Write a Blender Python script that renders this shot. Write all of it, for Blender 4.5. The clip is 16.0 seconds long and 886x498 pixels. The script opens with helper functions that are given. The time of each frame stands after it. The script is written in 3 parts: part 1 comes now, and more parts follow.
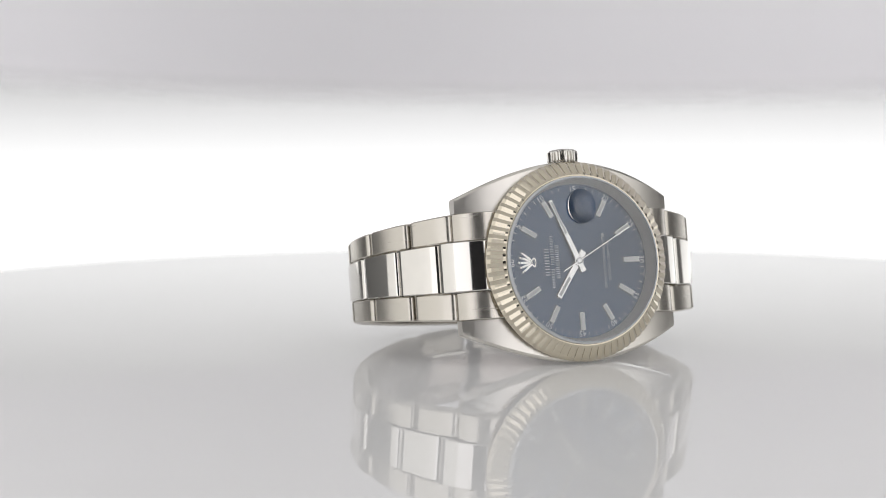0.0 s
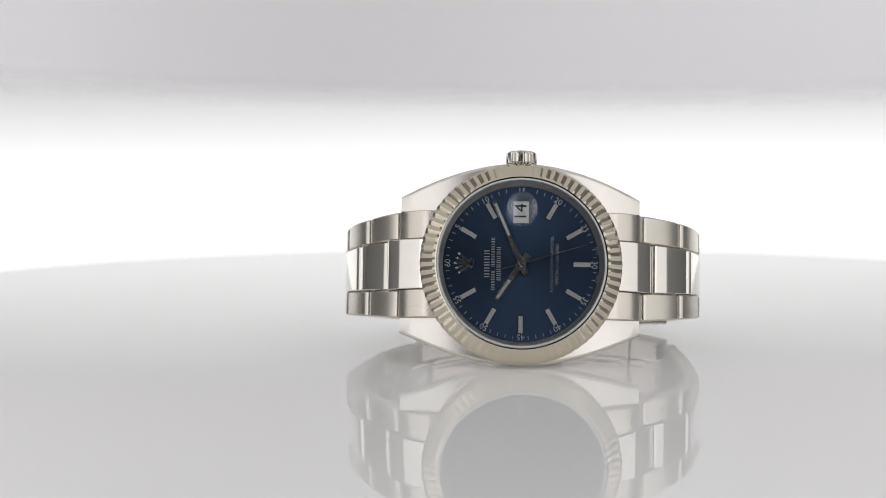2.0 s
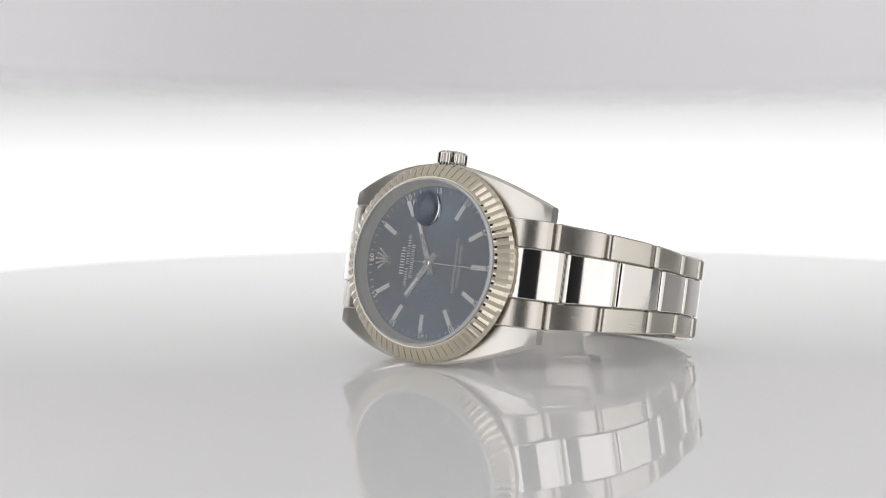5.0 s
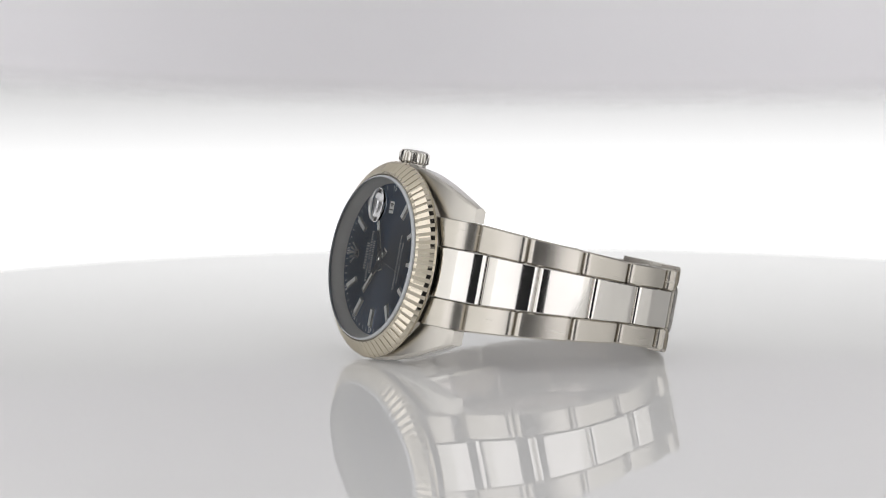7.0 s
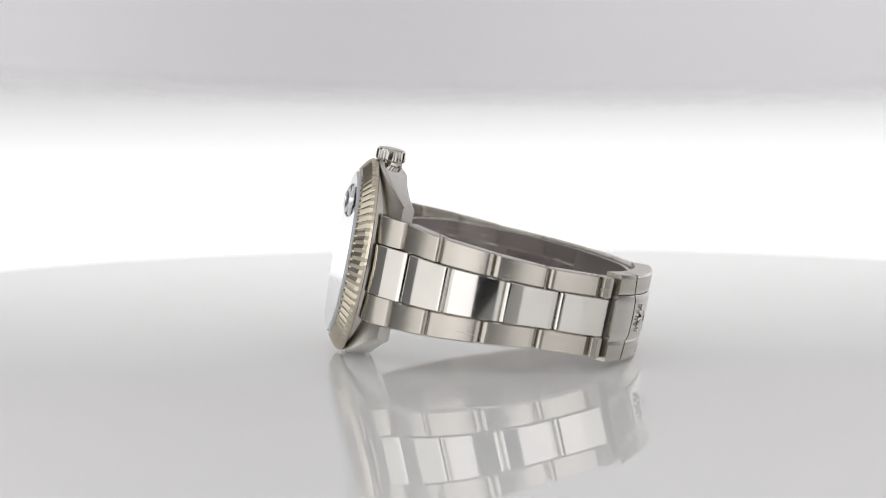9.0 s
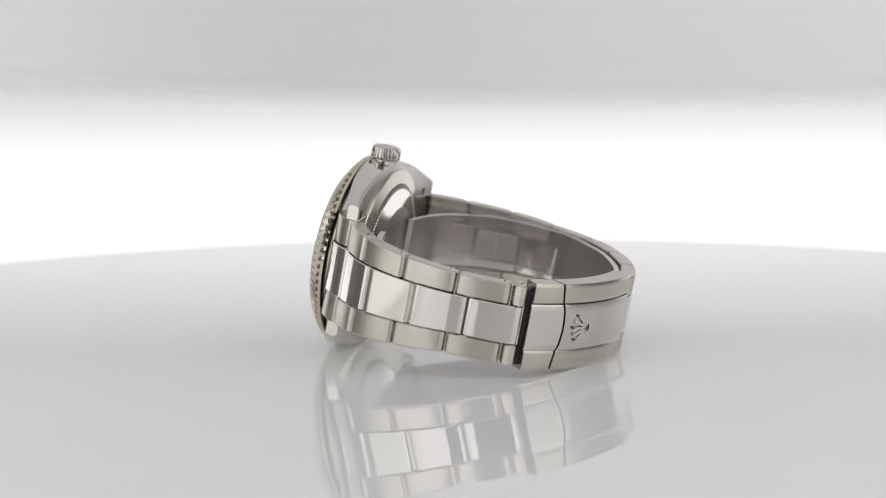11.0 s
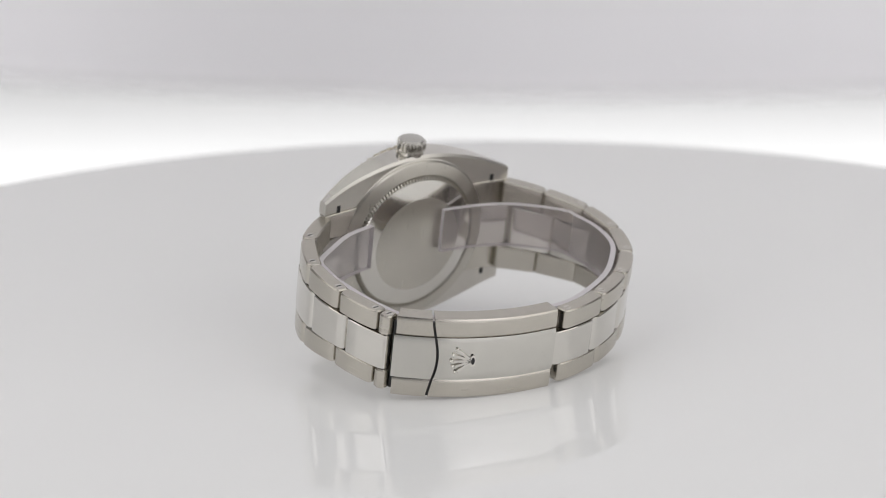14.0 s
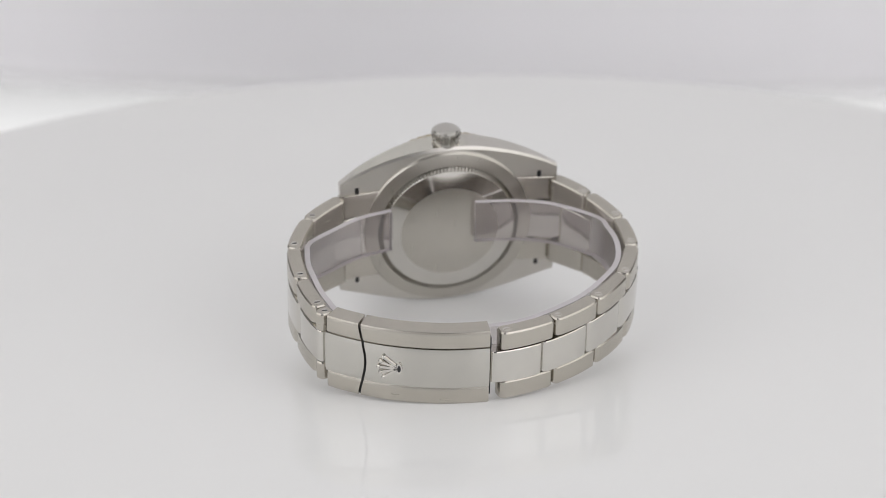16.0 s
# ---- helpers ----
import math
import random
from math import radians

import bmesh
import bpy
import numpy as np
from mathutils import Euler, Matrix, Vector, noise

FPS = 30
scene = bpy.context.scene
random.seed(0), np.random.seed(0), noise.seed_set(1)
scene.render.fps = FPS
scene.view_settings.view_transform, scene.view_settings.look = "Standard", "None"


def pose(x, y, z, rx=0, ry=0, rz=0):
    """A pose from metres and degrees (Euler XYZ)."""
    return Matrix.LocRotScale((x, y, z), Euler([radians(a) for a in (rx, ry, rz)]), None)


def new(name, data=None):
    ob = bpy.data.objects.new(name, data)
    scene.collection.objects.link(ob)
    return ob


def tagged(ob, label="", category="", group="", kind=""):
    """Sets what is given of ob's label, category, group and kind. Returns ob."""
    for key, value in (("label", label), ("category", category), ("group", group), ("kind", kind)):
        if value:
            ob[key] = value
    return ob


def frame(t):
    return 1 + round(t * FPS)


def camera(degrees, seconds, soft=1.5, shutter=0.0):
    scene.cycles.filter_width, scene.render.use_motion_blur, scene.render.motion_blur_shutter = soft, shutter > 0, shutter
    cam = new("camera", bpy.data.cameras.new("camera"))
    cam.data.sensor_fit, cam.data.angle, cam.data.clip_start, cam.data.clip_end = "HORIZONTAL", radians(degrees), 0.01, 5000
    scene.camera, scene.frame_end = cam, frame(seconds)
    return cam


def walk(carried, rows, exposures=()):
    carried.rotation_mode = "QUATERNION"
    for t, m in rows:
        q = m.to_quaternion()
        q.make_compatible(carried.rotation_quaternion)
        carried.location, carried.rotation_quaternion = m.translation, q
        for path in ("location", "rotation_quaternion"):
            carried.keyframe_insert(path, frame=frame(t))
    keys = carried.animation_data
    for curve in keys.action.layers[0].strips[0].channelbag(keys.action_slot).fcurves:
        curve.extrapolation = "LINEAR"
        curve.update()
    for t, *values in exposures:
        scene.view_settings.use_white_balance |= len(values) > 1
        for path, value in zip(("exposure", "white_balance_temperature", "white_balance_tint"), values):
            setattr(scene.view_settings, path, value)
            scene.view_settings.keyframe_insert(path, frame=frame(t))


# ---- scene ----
import itertools

# ======================= camera =======================
cam = camera(20.591, 16.0, soft=0.9)
TABLE = -0.01995                      # table top below the dial's centre
EYE = (-0.01017, -0.49768, 0.07323)
PITCH, ROLL = 6.128, -0.343
CAM = pose(*EYE, 90 - PITCH, 0, 0) @ pose(0, 0, 0, 0, 0, ROLL)
walk(cam, [(0, CAM), (16, CAM)])
cam.data.dof.use_dof = True
cam.data.dof.focus_distance = 0.475
cam.data.dof.aperture_fstop = 17

# the turntable's turn, at an even speed, and its tilt towards the camera
RATE = 12.04
TILT = [(0, 0), (10.0, 0.0), (10.5, 0.15), (11.0, 0.85), (11.5, 2.17), (12, 3.58), (12.5, 5.02), (13, 6.48), (13.5, 7.95),
        (14, 9.42), (14.5, 10.88), (15, 12.33), (15.5, 13.77), (16, 15.21)]
PIVOT = (0.0, 0.0066, 0.02296)


def tilt_at(t):
    for (a, u), (b, v) in zip(TILT, TILT[1:]):
        if a <= t <= b:
            return u + (v - u) * (t - a) / (b - a)
    return TILT[-1][1]


def table_pose(t):
    p = Matrix.Translation(PIVOT)
    return p @ pose(0, 0, 0, tilt_at(t)) @ p.inverted() @ pose(0, 0, 0, 0, 0, -RATE * (t - 2.0))


# the watch lies on its side on the table: crown up, the dial leaning back a little
LEAN, YAW, RISE = 11.65, 0.644, 1.25
UPRIGHT = Matrix(((0, -1, 0, 0), (0, 0, -1, 0), (1, 0, 0, 0), (0, 0, 0, 1)))
LYING = pose(0.00495, -0.02896, -TABLE) @ pose(0, 0, 0, 0, 0, YAW) @ pose(0, 0, 0, -LEAN) @ pose(0, 0, 0, 0, RISE) @ UPRIGHT

# ======================= world, light, exposure =======================
world = bpy.data.worlds.new("world")
scene.world = world
world.use_nodes = True
world.node_tree.nodes["Background"].inputs[0].default_value = (1.0, 0.99, 0.98, 1)
world.node_tree.nodes["Background"].inputs[1].default_value = 0.25
scene.view_settings.exposure = -0.10

# ======================= materials =======================


def material(name):
    m = bpy.data.materials.new(name)
    m.use_nodes = True
    return m, m.node_tree.nodes, m.node_tree.links, m.node_tree.nodes["Principled BSDF"]


def grain(nodes, links, bsdf, scale, stretch, rough, spread, bump, detail=4):
    """Fine grain: noise stretched along one axis drives roughness and relief."""
    tc = nodes.new("ShaderNodeTexCoord")
    mp = nodes.new("ShaderNodeMapping")
    mp.inputs["Scale"].default_value = stretch
    nz = nodes.new("ShaderNodeTexNoise")
    nz.inputs["Scale"].default_value = scale
    nz.inputs["Detail"].default_value = detail
    links.new(tc.outputs["Object"], mp.inputs[0])
    links.new(mp.outputs[0], nz.inputs[0])
    mr = nodes.new("ShaderNodeMapRange")
    mr.inputs[3].default_value, mr.inputs[4].default_value = rough - spread, rough + spread
    links.new(nz.outputs[0], mr.inputs[0])
    links.new(mr.outputs[0], bsdf.inputs["Roughness"])
    if bump:
        bp = nodes.new("ShaderNodeBump")
        bp.inputs["Strength"].default_value = bump
        bp.inputs["Distance"].default_value = 0.00002
        links.new(nz.outputs[0], bp.inputs["Height"])
        links.new(bp.outputs[0], bsdf.inputs["Normal"])
    return nz


def metal(name, colour, rough, spread=0.03, stretch=(1, 1, 1), bump=0.0, scale=3000.0):
    m, n, l, b = material(name)
    b.inputs["Base Color"].default_value = (*colour, 1)
    b.inputs["Metallic"].default_value = 1.0
    nz = grain(n, l, b, scale, stretch, rough, spread, bump)
    # slow smudges over the whole
    tc = n.new("ShaderNodeTexCoord")
    sm = n.new("ShaderNodeTexNoise")
    sm.inputs["Scale"].default_value = 180.0
    l.new(tc.outputs["Object"], sm.inputs[0])
    mix = n.new("ShaderNodeMixRGB")
    mix.blend_type = "MULTIPLY"
    mix.inputs[1].default_value = (*colour, 1)
    ramp = n.new("ShaderNodeMapRange")
    ramp.inputs[3].default_value, ramp.inputs[4].default_value = 0.9, 1.05
    l.new(sm.outputs[0], ramp.inputs[0])
    mix.inputs[0].default_value = 0.8
    l.new(ramp.outputs[0], mix.inputs[2])
    l.new(mix.outputs[0], b.inputs["Base Color"])
    return m


def plain(name, colour, rough, metallic=0.0, spread=0.04, scale=900.0):
    m, n, l, b = material(name)
    b.inputs["Base Color"].default_value = (*colour, 1)
    b.inputs["Metallic"].default_value = metallic
    grain(n, l, b, scale, (1, 1, 1), rough, spread, 0)
    return m


def glow(name, colour, strength, dapple=0.06, scale=3.0):
    """A lit diffuser: glows a little unevenly."""
    m, n, l, b = material(name)
    b.inputs["Base Color"].default_value = (0.35, 0.35, 0.35, 1)
    b.inputs["Roughness"].default_value = 0.7
    b.inputs["Emission Color"].default_value = (*colour, 1)
    tc = n.new("ShaderNodeTexCoord")
    nz = n.new("ShaderNodeTexNoise")
    nz.inputs["Scale"].default_value = scale
    nz.inputs["Detail"].default_value = 1
    mr = n.new("ShaderNodeMapRange")
    mr.inputs[3].default_value, mr.inputs[4].default_value = strength * (1 - dapple), strength * (1 + dapple)
    l.new(tc.outputs["Object"], nz.inputs[0])
    l.new(nz.outputs[0], mr.inputs[0])
    l.new(mr.outputs[0], b.inputs["Emission Strength"])
    return m


STEEL = (0.565, 0.535, 0.48)
POLISHED = metal("polished_steel", (0.685, 0.665, 0.625), 0.08, 0.02)
BRUSHED = metal("brushed_steel", STEEL, 0.27, 0.01, (1, 0.04, 0.04))
BRUSHED_BACK = metal("brushed_case_back", (0.555, 0.53, 0.48), 0.28, 0.015, (0.05, 1, 1))
CASE_STEEL = metal("satin_case_steel", (0.645, 0.62, 0.575), 0.30, 0.012, (1, 0.05, 1))
CROWN_STEEL = metal("crown_steel", (0.60, 0.585, 0.55), 0.16, 0.04)
GOLD = metal("white_gold", (0.59, 0.54, 0.44), 0.13, 0.03)
SILVER = metal("silver_markers", (0.86, 0.85, 0.83), 0.16, 0.03)
RING = plain("rehaut_steel", (0.72, 0.70, 0.65), 0.45, 0.1)
EDGE_GLASS = plain("crystal_edge", (0.50, 0.52, 0.54), 0.2)
PRINT_BAR = plain("faint_silver_print", (0.70, 0.72, 0.75), 0.4)
# near-black for dark parts and for shade filled into gaps, holes, slots
DARK = plain("dark_gap", (0.012, 0.012, 0.013), 0.5)
LUME = plain("lume_white", (0.88, 0.89, 0.87), 0.5)
PRINT = plain("silver_print", (0.85, 0.86, 0.88), 0.4)
PRINT_DIM = plain("thin_silver_print", (0.55, 0.58, 0.62), 0.4)
PAPER = plain("date_white", (0.90, 0.90, 0.88), 0.6)
INK = plain("black_ink", (0.01, 0.01, 0.012), 0.5)


def dial_material():
    m, n, l, b = material("sunray_blue_dial")
    b.inputs["Base Color"].default_value = (0.044, 0.080, 0.145, 1)
    b.inputs["Metallic"].default_value = 0.95
    b.inputs["Anisotropic"].default_value = 0.7
    tg = n.new("ShaderNodeTangent")
    tg.direction_type, tg.axis = "RADIAL", "Z"
    l.new(tg.outputs[0], b.inputs["Tangent"])
    b.inputs["Coat Weight"].default_value = 0.3
    b.inputs["Coat Roughness"].default_value = 0.05
    grain(n, l, b, 2500.0, (1, 1, 1), 0.40, 0.01, 0.0)
    return m


DIAL = dial_material()


def clear(name, tint, gloss, rough=0.0, ior=1.5, haze=0.0):
    """A thin clear sheet: lets light straight through and mirrors more at a slant."""
    m, n, l, b = material(name)
    n.remove(b)
    out = n["Material Output"]
    tr = n.new("ShaderNodeBsdfTransparent")
    tr.inputs[0].default_value = (*tint, 1)
    gl = n.new("ShaderNodeBsdfGlossy")
    gl.inputs["Roughness"].default_value = rough
    fr = n.new("ShaderNodeFresnel")
    fr.inputs[0].default_value = ior
    sc = n.new("ShaderNodeMath")
    sc.operation = "MULTIPLY"
    sc.inputs[1].default_value = gloss
    mx = n.new("ShaderNodeMixShader")
    l.new(fr.outputs[0], sc.inputs[0])
    l.new(sc.outputs[0], mx.inputs[0])
    body = tr
    if haze:
        df = n.new("ShaderNodeBsdfDiffuse")
        df.inputs[0].default_value = (0.72, 0.70, 0.72, 1)
        body = n.new("ShaderNodeMixShader")
        body.inputs[0].default_value = haze
        l.new(tr.outputs[0], body.inputs[1])
        l.new(df.outputs[0], body.inputs[2])
    l.new(body.outputs[0], mx.inputs[1])
    l.new(gl.outputs[0], mx.inputs[2])
    l.new(mx.outputs[0], out.inputs[0])
    return m


CRYSTAL = clear("sapphire_crystal", (0.97, 0.98, 0.99), 1.75, 0.0, 1.77)
PLASTIC = clear("clear_plastic", (0.93, 0.91, 0.91), 0.4, 0.3, 1.45, 0.08)
PLASTIC_EDGE = plain("milky_plastic_edge", (0.62, 0.59, 0.61), 0.3)


def lens_glass():
    m, n, l, b = material("magnifier_glass")
    b.inputs["Transmission Weight"].default_value = 1.0
    b.inputs["Roughness"].default_value = 0.0
    b.inputs["IOR"].default_value = 1.55
    b.inputs["Specular IOR Level"].default_value = 0.25
    b.inputs["Base Color"].default_value = (0.97, 0.98, 1.0, 1)
    return m


LENS = lens_glass()


def acrylic():
    """White acrylic: diffuse below, a mirror on top that strengthens at a slant."""
    m, n, l, b = material("white_acrylic")
    n.remove(b)
    out = n["Material Output"]
    df = n.new("ShaderNodeBsdfDiffuse")
    gl = n.new("ShaderNodeBsdfGlossy")
    gl.inputs["Roughness"].default_value = 0.003
    fr = n.new("ShaderNodeFresnel")
    fr.inputs[0].default_value = 1.45
    sc = n.new("ShaderNodeMath")
    sc.operation = "MULTIPLY_ADD"
    sc.inputs[1].default_value = 1.08
    sc.inputs[2].default_value = 0.02
    mx = n.new("ShaderNodeMixShader")
    tc = n.new("ShaderNodeTexCoord")
    nz = n.new("ShaderNodeTexNoise")
    nz.inputs["Scale"].default_value = 14.0
    nz.inputs["Detail"].default_value = 6.0
    mr = n.new("ShaderNodeMapRange")
    mr.inputs[3].default_value, mr.inputs[4].default_value = 0.80, 0.83
    cb = n.new("ShaderNodeCombineColor")
    l.new(tc.outputs["Object"], nz.inputs[0])
    l.new(nz.outputs[0], mr.inputs[0])
    for i in range(3):
        l.new(mr.outputs[0], cb.inputs[i])
    l.new(cb.outputs[0], df.inputs[0])
    l.new(fr.outputs[0], sc.inputs[0])
    l.new(sc.outputs[0], mx.inputs[0])
    # a weak even glow is added over the whole sheet to brighten it
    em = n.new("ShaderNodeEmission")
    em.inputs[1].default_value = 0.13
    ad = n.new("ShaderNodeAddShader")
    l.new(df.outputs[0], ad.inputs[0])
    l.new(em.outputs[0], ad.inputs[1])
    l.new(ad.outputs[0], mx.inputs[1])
    l.new(gl.outputs[0], mx.inputs[2])
    l.new(mx.outputs[0], out.inputs[0])
    return m


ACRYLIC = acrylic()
GLOW_BACK = glow("lit_backlight", (1.0, 1.0, 1.0), 1.0, 0.03)


def lit_from_below(m, low, high, bright, faint):
    """Grades the panel's own glow: brightest at its foot, less towards the top."""
    n, l = m.node_tree.nodes, m.node_tree.links
    tc = n.new("ShaderNodeTexCoord")
    sp = n.new("ShaderNodeSeparateXYZ")
    mr = n.new("ShaderNodeMapRange")
    mr.interpolation_type = "SMOOTHSTEP"
    for k, v in enumerate((low, high, bright, faint)):
        mr.inputs[1 + k].default_value = v
    mu = n.new("ShaderNodeMath")
    mu.operation = "MULTIPLY"
    b = n["Principled BSDF"]
    old = b.inputs["Emission Strength"].links[0].from_socket
    l.new(tc.outputs["Object"], sp.inputs[0])
    l.new(sp.outputs["Z"], mr.inputs[0])
    l.new(mr.outputs[0], mu.inputs[0])
    l.new(old, mu.inputs[1])
    l.new(mu.outputs[0], b.inputs["Emission Strength"])


lit_from_below(GLOW_BACK, -0.005, 0.052, 1.18, 0.46)
GLOW_SIDE = glow("lit_side_diffuser", (1.0, 0.985, 0.965), 0.95)
GLOW_FRONT = glow("lit_front_diffuser", (0.985, 0.97, 1.0), 1.4)
GLOW_TOP = glow("lit_ceiling_diffuser", (1.0, 0.99, 0.97), 0.45)
GREY_SHEET = plain("silver_grey_sheet", (0.82, 0.81, 0.83), 0.42, 0.40, 0.04, 6.0)


def sheer_hem(m):
    """The sheet thins out towards its lower hem."""
    n, l = m.node_tree.nodes, m.node_tree.links
    at = n.new("ShaderNodeAttribute")
    at.attribute_name = "sheer"
    tr = n.new("ShaderNodeBsdfTransparent")
    mx = n.new("ShaderNodeMixShader")
    l.new(at.outputs["Fac"], mx.inputs[0])
    l.new(n["Principled BSDF"].outputs[0], mx.inputs[1])
    l.new(tr.outputs[0], mx.inputs[2])
    l.new(mx.outputs[0], n["Material Output"].inputs[0])


sheer_hem(GREY_SHEET)
GREY_CLOTH = plain("grey_cloth", (0.32, 0.32, 0.32), 0.9, 0, 0.05, 40.0)
WHITE_WALL = plain("white_tent_cloth", (0.75, 0.75, 0.75), 0.85, 0, 0.05, 20.0)
BLACK_CLOTH = plain("black_cloth", (0.015, 0.015, 0.017), 0.9, 0, 0.05, 60.0)
BASE_PLASTIC = plain("white_plastic", (0.7, 0.7, 0.7), 0.4)

# ======================= mesh helpers (millimetres) =======================
MM = 0.001


def finish(name, bm, mat, parent=None, label="", smooth=True, angle=30):
    for v in bm.verts:
        v.co *= MM
    bmesh.ops.recalc_face_normals(bm, faces=bm.faces)
    me = bpy.data.meshes.new(name)
    bm.to_mesh(me)
    bm.free()
    for m in mat if isinstance(mat, (list, tuple)) else [mat]:
        me.materials.append(m)
    if smooth:
        me.shade_smooth()
        me.set_sharp_from_angle(angle=radians(angle))
    ob = new(name, me)
    ob.parent = parent
    if label:
        tagged(ob, label)
    return ob


part = finish


def lathe(bm, profile, segs=128, axis="z", centre=(0, 0, 0), wobble=None, mat=0):
    """Turns (radius, height) rows round an axis. wobble(i, j): added to radius and height."""
    rings = []
    for j, (r, h) in enumerate(profile):
        ring = []
        for i in range(segs):
            a = 2 * math.pi * i / segs
            dr, dh = wobble(i, j) if wobble else (0, 0)
            c, s, k = (r + dr) * math.cos(a), (r + dr) * math.sin(a), h + dh
            p = (c, s, k) if axis == "z" else (k, c, s)
            ring.append(bm.verts.new((p[0] + centre[0], p[1] + centre[1], p[2] + centre[2])))
        rings.append(ring)
    for a, b in zip(rings, rings[1:]):
        for i in range(segs):
            f = bm.faces.new((a[i], a[(i + 1) % segs], b[(i + 1) % segs], b[i]))
            f.material_index = mat
    return rings


def cap(bm, ring):
    bm.faces.new(ring)


def prism(bm, outline, x0, x1, chamfer=0.0, put=None):
    """A closed outline in (y, z), drawn out along x, its rims chamfered."""
    n = len(outline)
    area = sum(outline[i][0] * outline[(i + 1) % n][1] - outline[(i + 1) % n][0] * outline[i][1] for i in range(n))
    turn = 1 if area > 0 else -1
    inward = []
    for i in range(n):
        p, q, r = Vector(outline[i - 1]), Vector(outline[i]), Vector(outline[(i + 1) % n])
        e, f = (q - p).normalized(), (r - q).normalized()
        na, nb = Vector((-e.y, e.x)) * turn, Vector((-f.y, f.x)) * turn
        inward.append((na + nb) / max(0.5, 1 + na.dot(nb)))

    def ring(x, inset):
        out = []
        for (y, z), d in zip(outline, inward):
            p = Vector((x, y + d.x * inset, z + d.y * inset))
            out.append(bm.verts.new(put @ p if put else p))
        return out
    c = chamfer
    rows = [ring(x0, c), ring(x0 + c, 0), ring(x1 - c, 0), ring(x1, c)] if c else [ring(x0, 0), ring(x1, 0)]
    for a, b in zip(rows, rows[1:]):
        for i in range(n):
            bm.faces.new((a[i], a[(i + 1) % n], b[(i + 1) % n], b[i]))
    bm.faces.new(rows[0])
    bm.faces.new(list(reversed(rows[-1])))


def block(bm, x0, x1, y0, y1, z0, z1, put=None, slope=0.0):
    """A box whose top is drawn in by slope."""
    v = []
    for z, s in ((z0, 0), (z1, slope)):
        for x, y in ((x0 + s, y0 + s), (x1 - s, y0 + s), (x1 - s, y1 - s), (x0 + s, y1 - s)):
            p = Vector((x, y, z))
            v.append(bm.verts.new(put @ p if put else p))
    for f in ((0, 3, 2, 1), (4, 5, 6, 7), (0, 1, 5, 4), (1, 2, 6, 5), (2, 3, 7, 6), (3, 0, 4, 7)):
        bm.faces.new([v[i] for i in f])


def ball(bm, centre, r, put=None, seg=10):
    m = Matrix.Translation(centre)
    bmesh.ops.create_uvsphere(bm, u_segments=seg, v_segments=seg // 2 + 1, radius=r, matrix=put @ m if put else m)


# ======================= the light tent =======================


def panel(name, mat, pts, thick, kind="structure", label=""):
    """A flat quad panel with thickness away from its first normal; metres."""
    bm = bmesh.new()
    a, b, c, d = [Vector(p) for p in pts]
    nrm = (b - a).cross(d - a).normalized() * thick
    lo = [bm.verts.new(p * 1000) for p in (a, b, c, d)]
    hi = [bm.verts.new((p - nrm) * 1000) for p in (a, b, c, d)]
    bm.faces.new(lo)
    bm.faces.new(list(reversed(hi)))
    for i in range(4):
        bm.faces.new((lo[i], lo[(i + 1) % 4], hi[(i + 1) % 4], hi[i]))
    ob = finish(name, bm, mat, smooth=False)
    return tagged(ob, label, name.split("_")[0] if kind != "structure" else "", kind=kind)


def backlight():
    """The upright lit panel behind the table."""
    return panel("backdrop", GLOW_BACK, ((-0.34, 0.247, -0.12), (0.34, 0.247, -0.12), (0.34, 0.247, 0.06), (-0.34, 0.247, 0.06)), 0.01)


def hanging_sheet():
    """A grey sheet above the lit panel; its lower hem sags in the middle."""
    bm = bmesh.new()
    n = 48
    drops, thin = (-4.5, -3.0, -1.0, 1.5, 4.5, 570.0), (1.0, 0.88, 0.55, 0.2, 0.0, 0.0)
    cols = []
    for i in range(n + 1):
        x = -340 + 680 * i / n
        hem = 40.2 + (6.2 * min(1.6, ((x - 45) / 185) ** 2) if x < 45 else 1.2 * min(2.0, ((x - 45) / 78) ** 2))
        y = 237 + 2.0 * math.sin(x / 60)
        cols.append([bm.verts.new((x, y - 10 * max(0, d) / 570, hem + d)) for d in drops])
    for a, b in zip(cols, cols[1:]):
        for k in range(len(drops) - 1):
            bm.faces.new((a[k], b[k], b[k + 1], a[k + 1]))
    ob = finish("wall_back", bm, GREY_SHEET)
    at = ob.data.attributes.new("sheer", "FLOAT", "POINT")
    for i in range(n + 1):
        for k, v in enumerate(thin):
            at.data[i * len(drops) + k].value = v
    return tagged(ob, kind="structure")


backlight()
hanging_sheet()
panel("wall_behind", GREY_CLOTH, ((-0.60, 0.315, -0.12), (0.60, 0.315, -0.12), (0.60, 0.315, 0.62), (-0.60, 0.315, 0.62)), 0.01)
# side walls: lit cloth in front, plain grey cloth behind
panel("wall_left_front", GLOW_SIDE, ((-0.60, -0.68, -0.12), (-0.60, -0.05, -0.12), (-0.60, -0.05, 0.62), (-0.60, -0.68, 0.62)), 0.01)
panel("wall_left_back", GREY_CLOTH, ((-0.60, -0.05, -0.12), (-0.60, 0.30, -0.12), (-0.60, 0.30, 0.62), (-0.60, -0.05, 0.62)), 0.01)
panel("wall_right_front", GLOW_SIDE, ((0.60, -0.05, -0.12), (0.60, -0.68, -0.12), (0.60, -0.68, 0.62), (0.60, -0.05, 0.62)), 0.01)
panel("wall_right_back", GREY_CLOTH, ((0.60, 0.30, -0.12), (0.60, -0.05, -0.12), (0.60, -0.05, 0.62), (0.60, 0.30, 0.62)), 0.01)
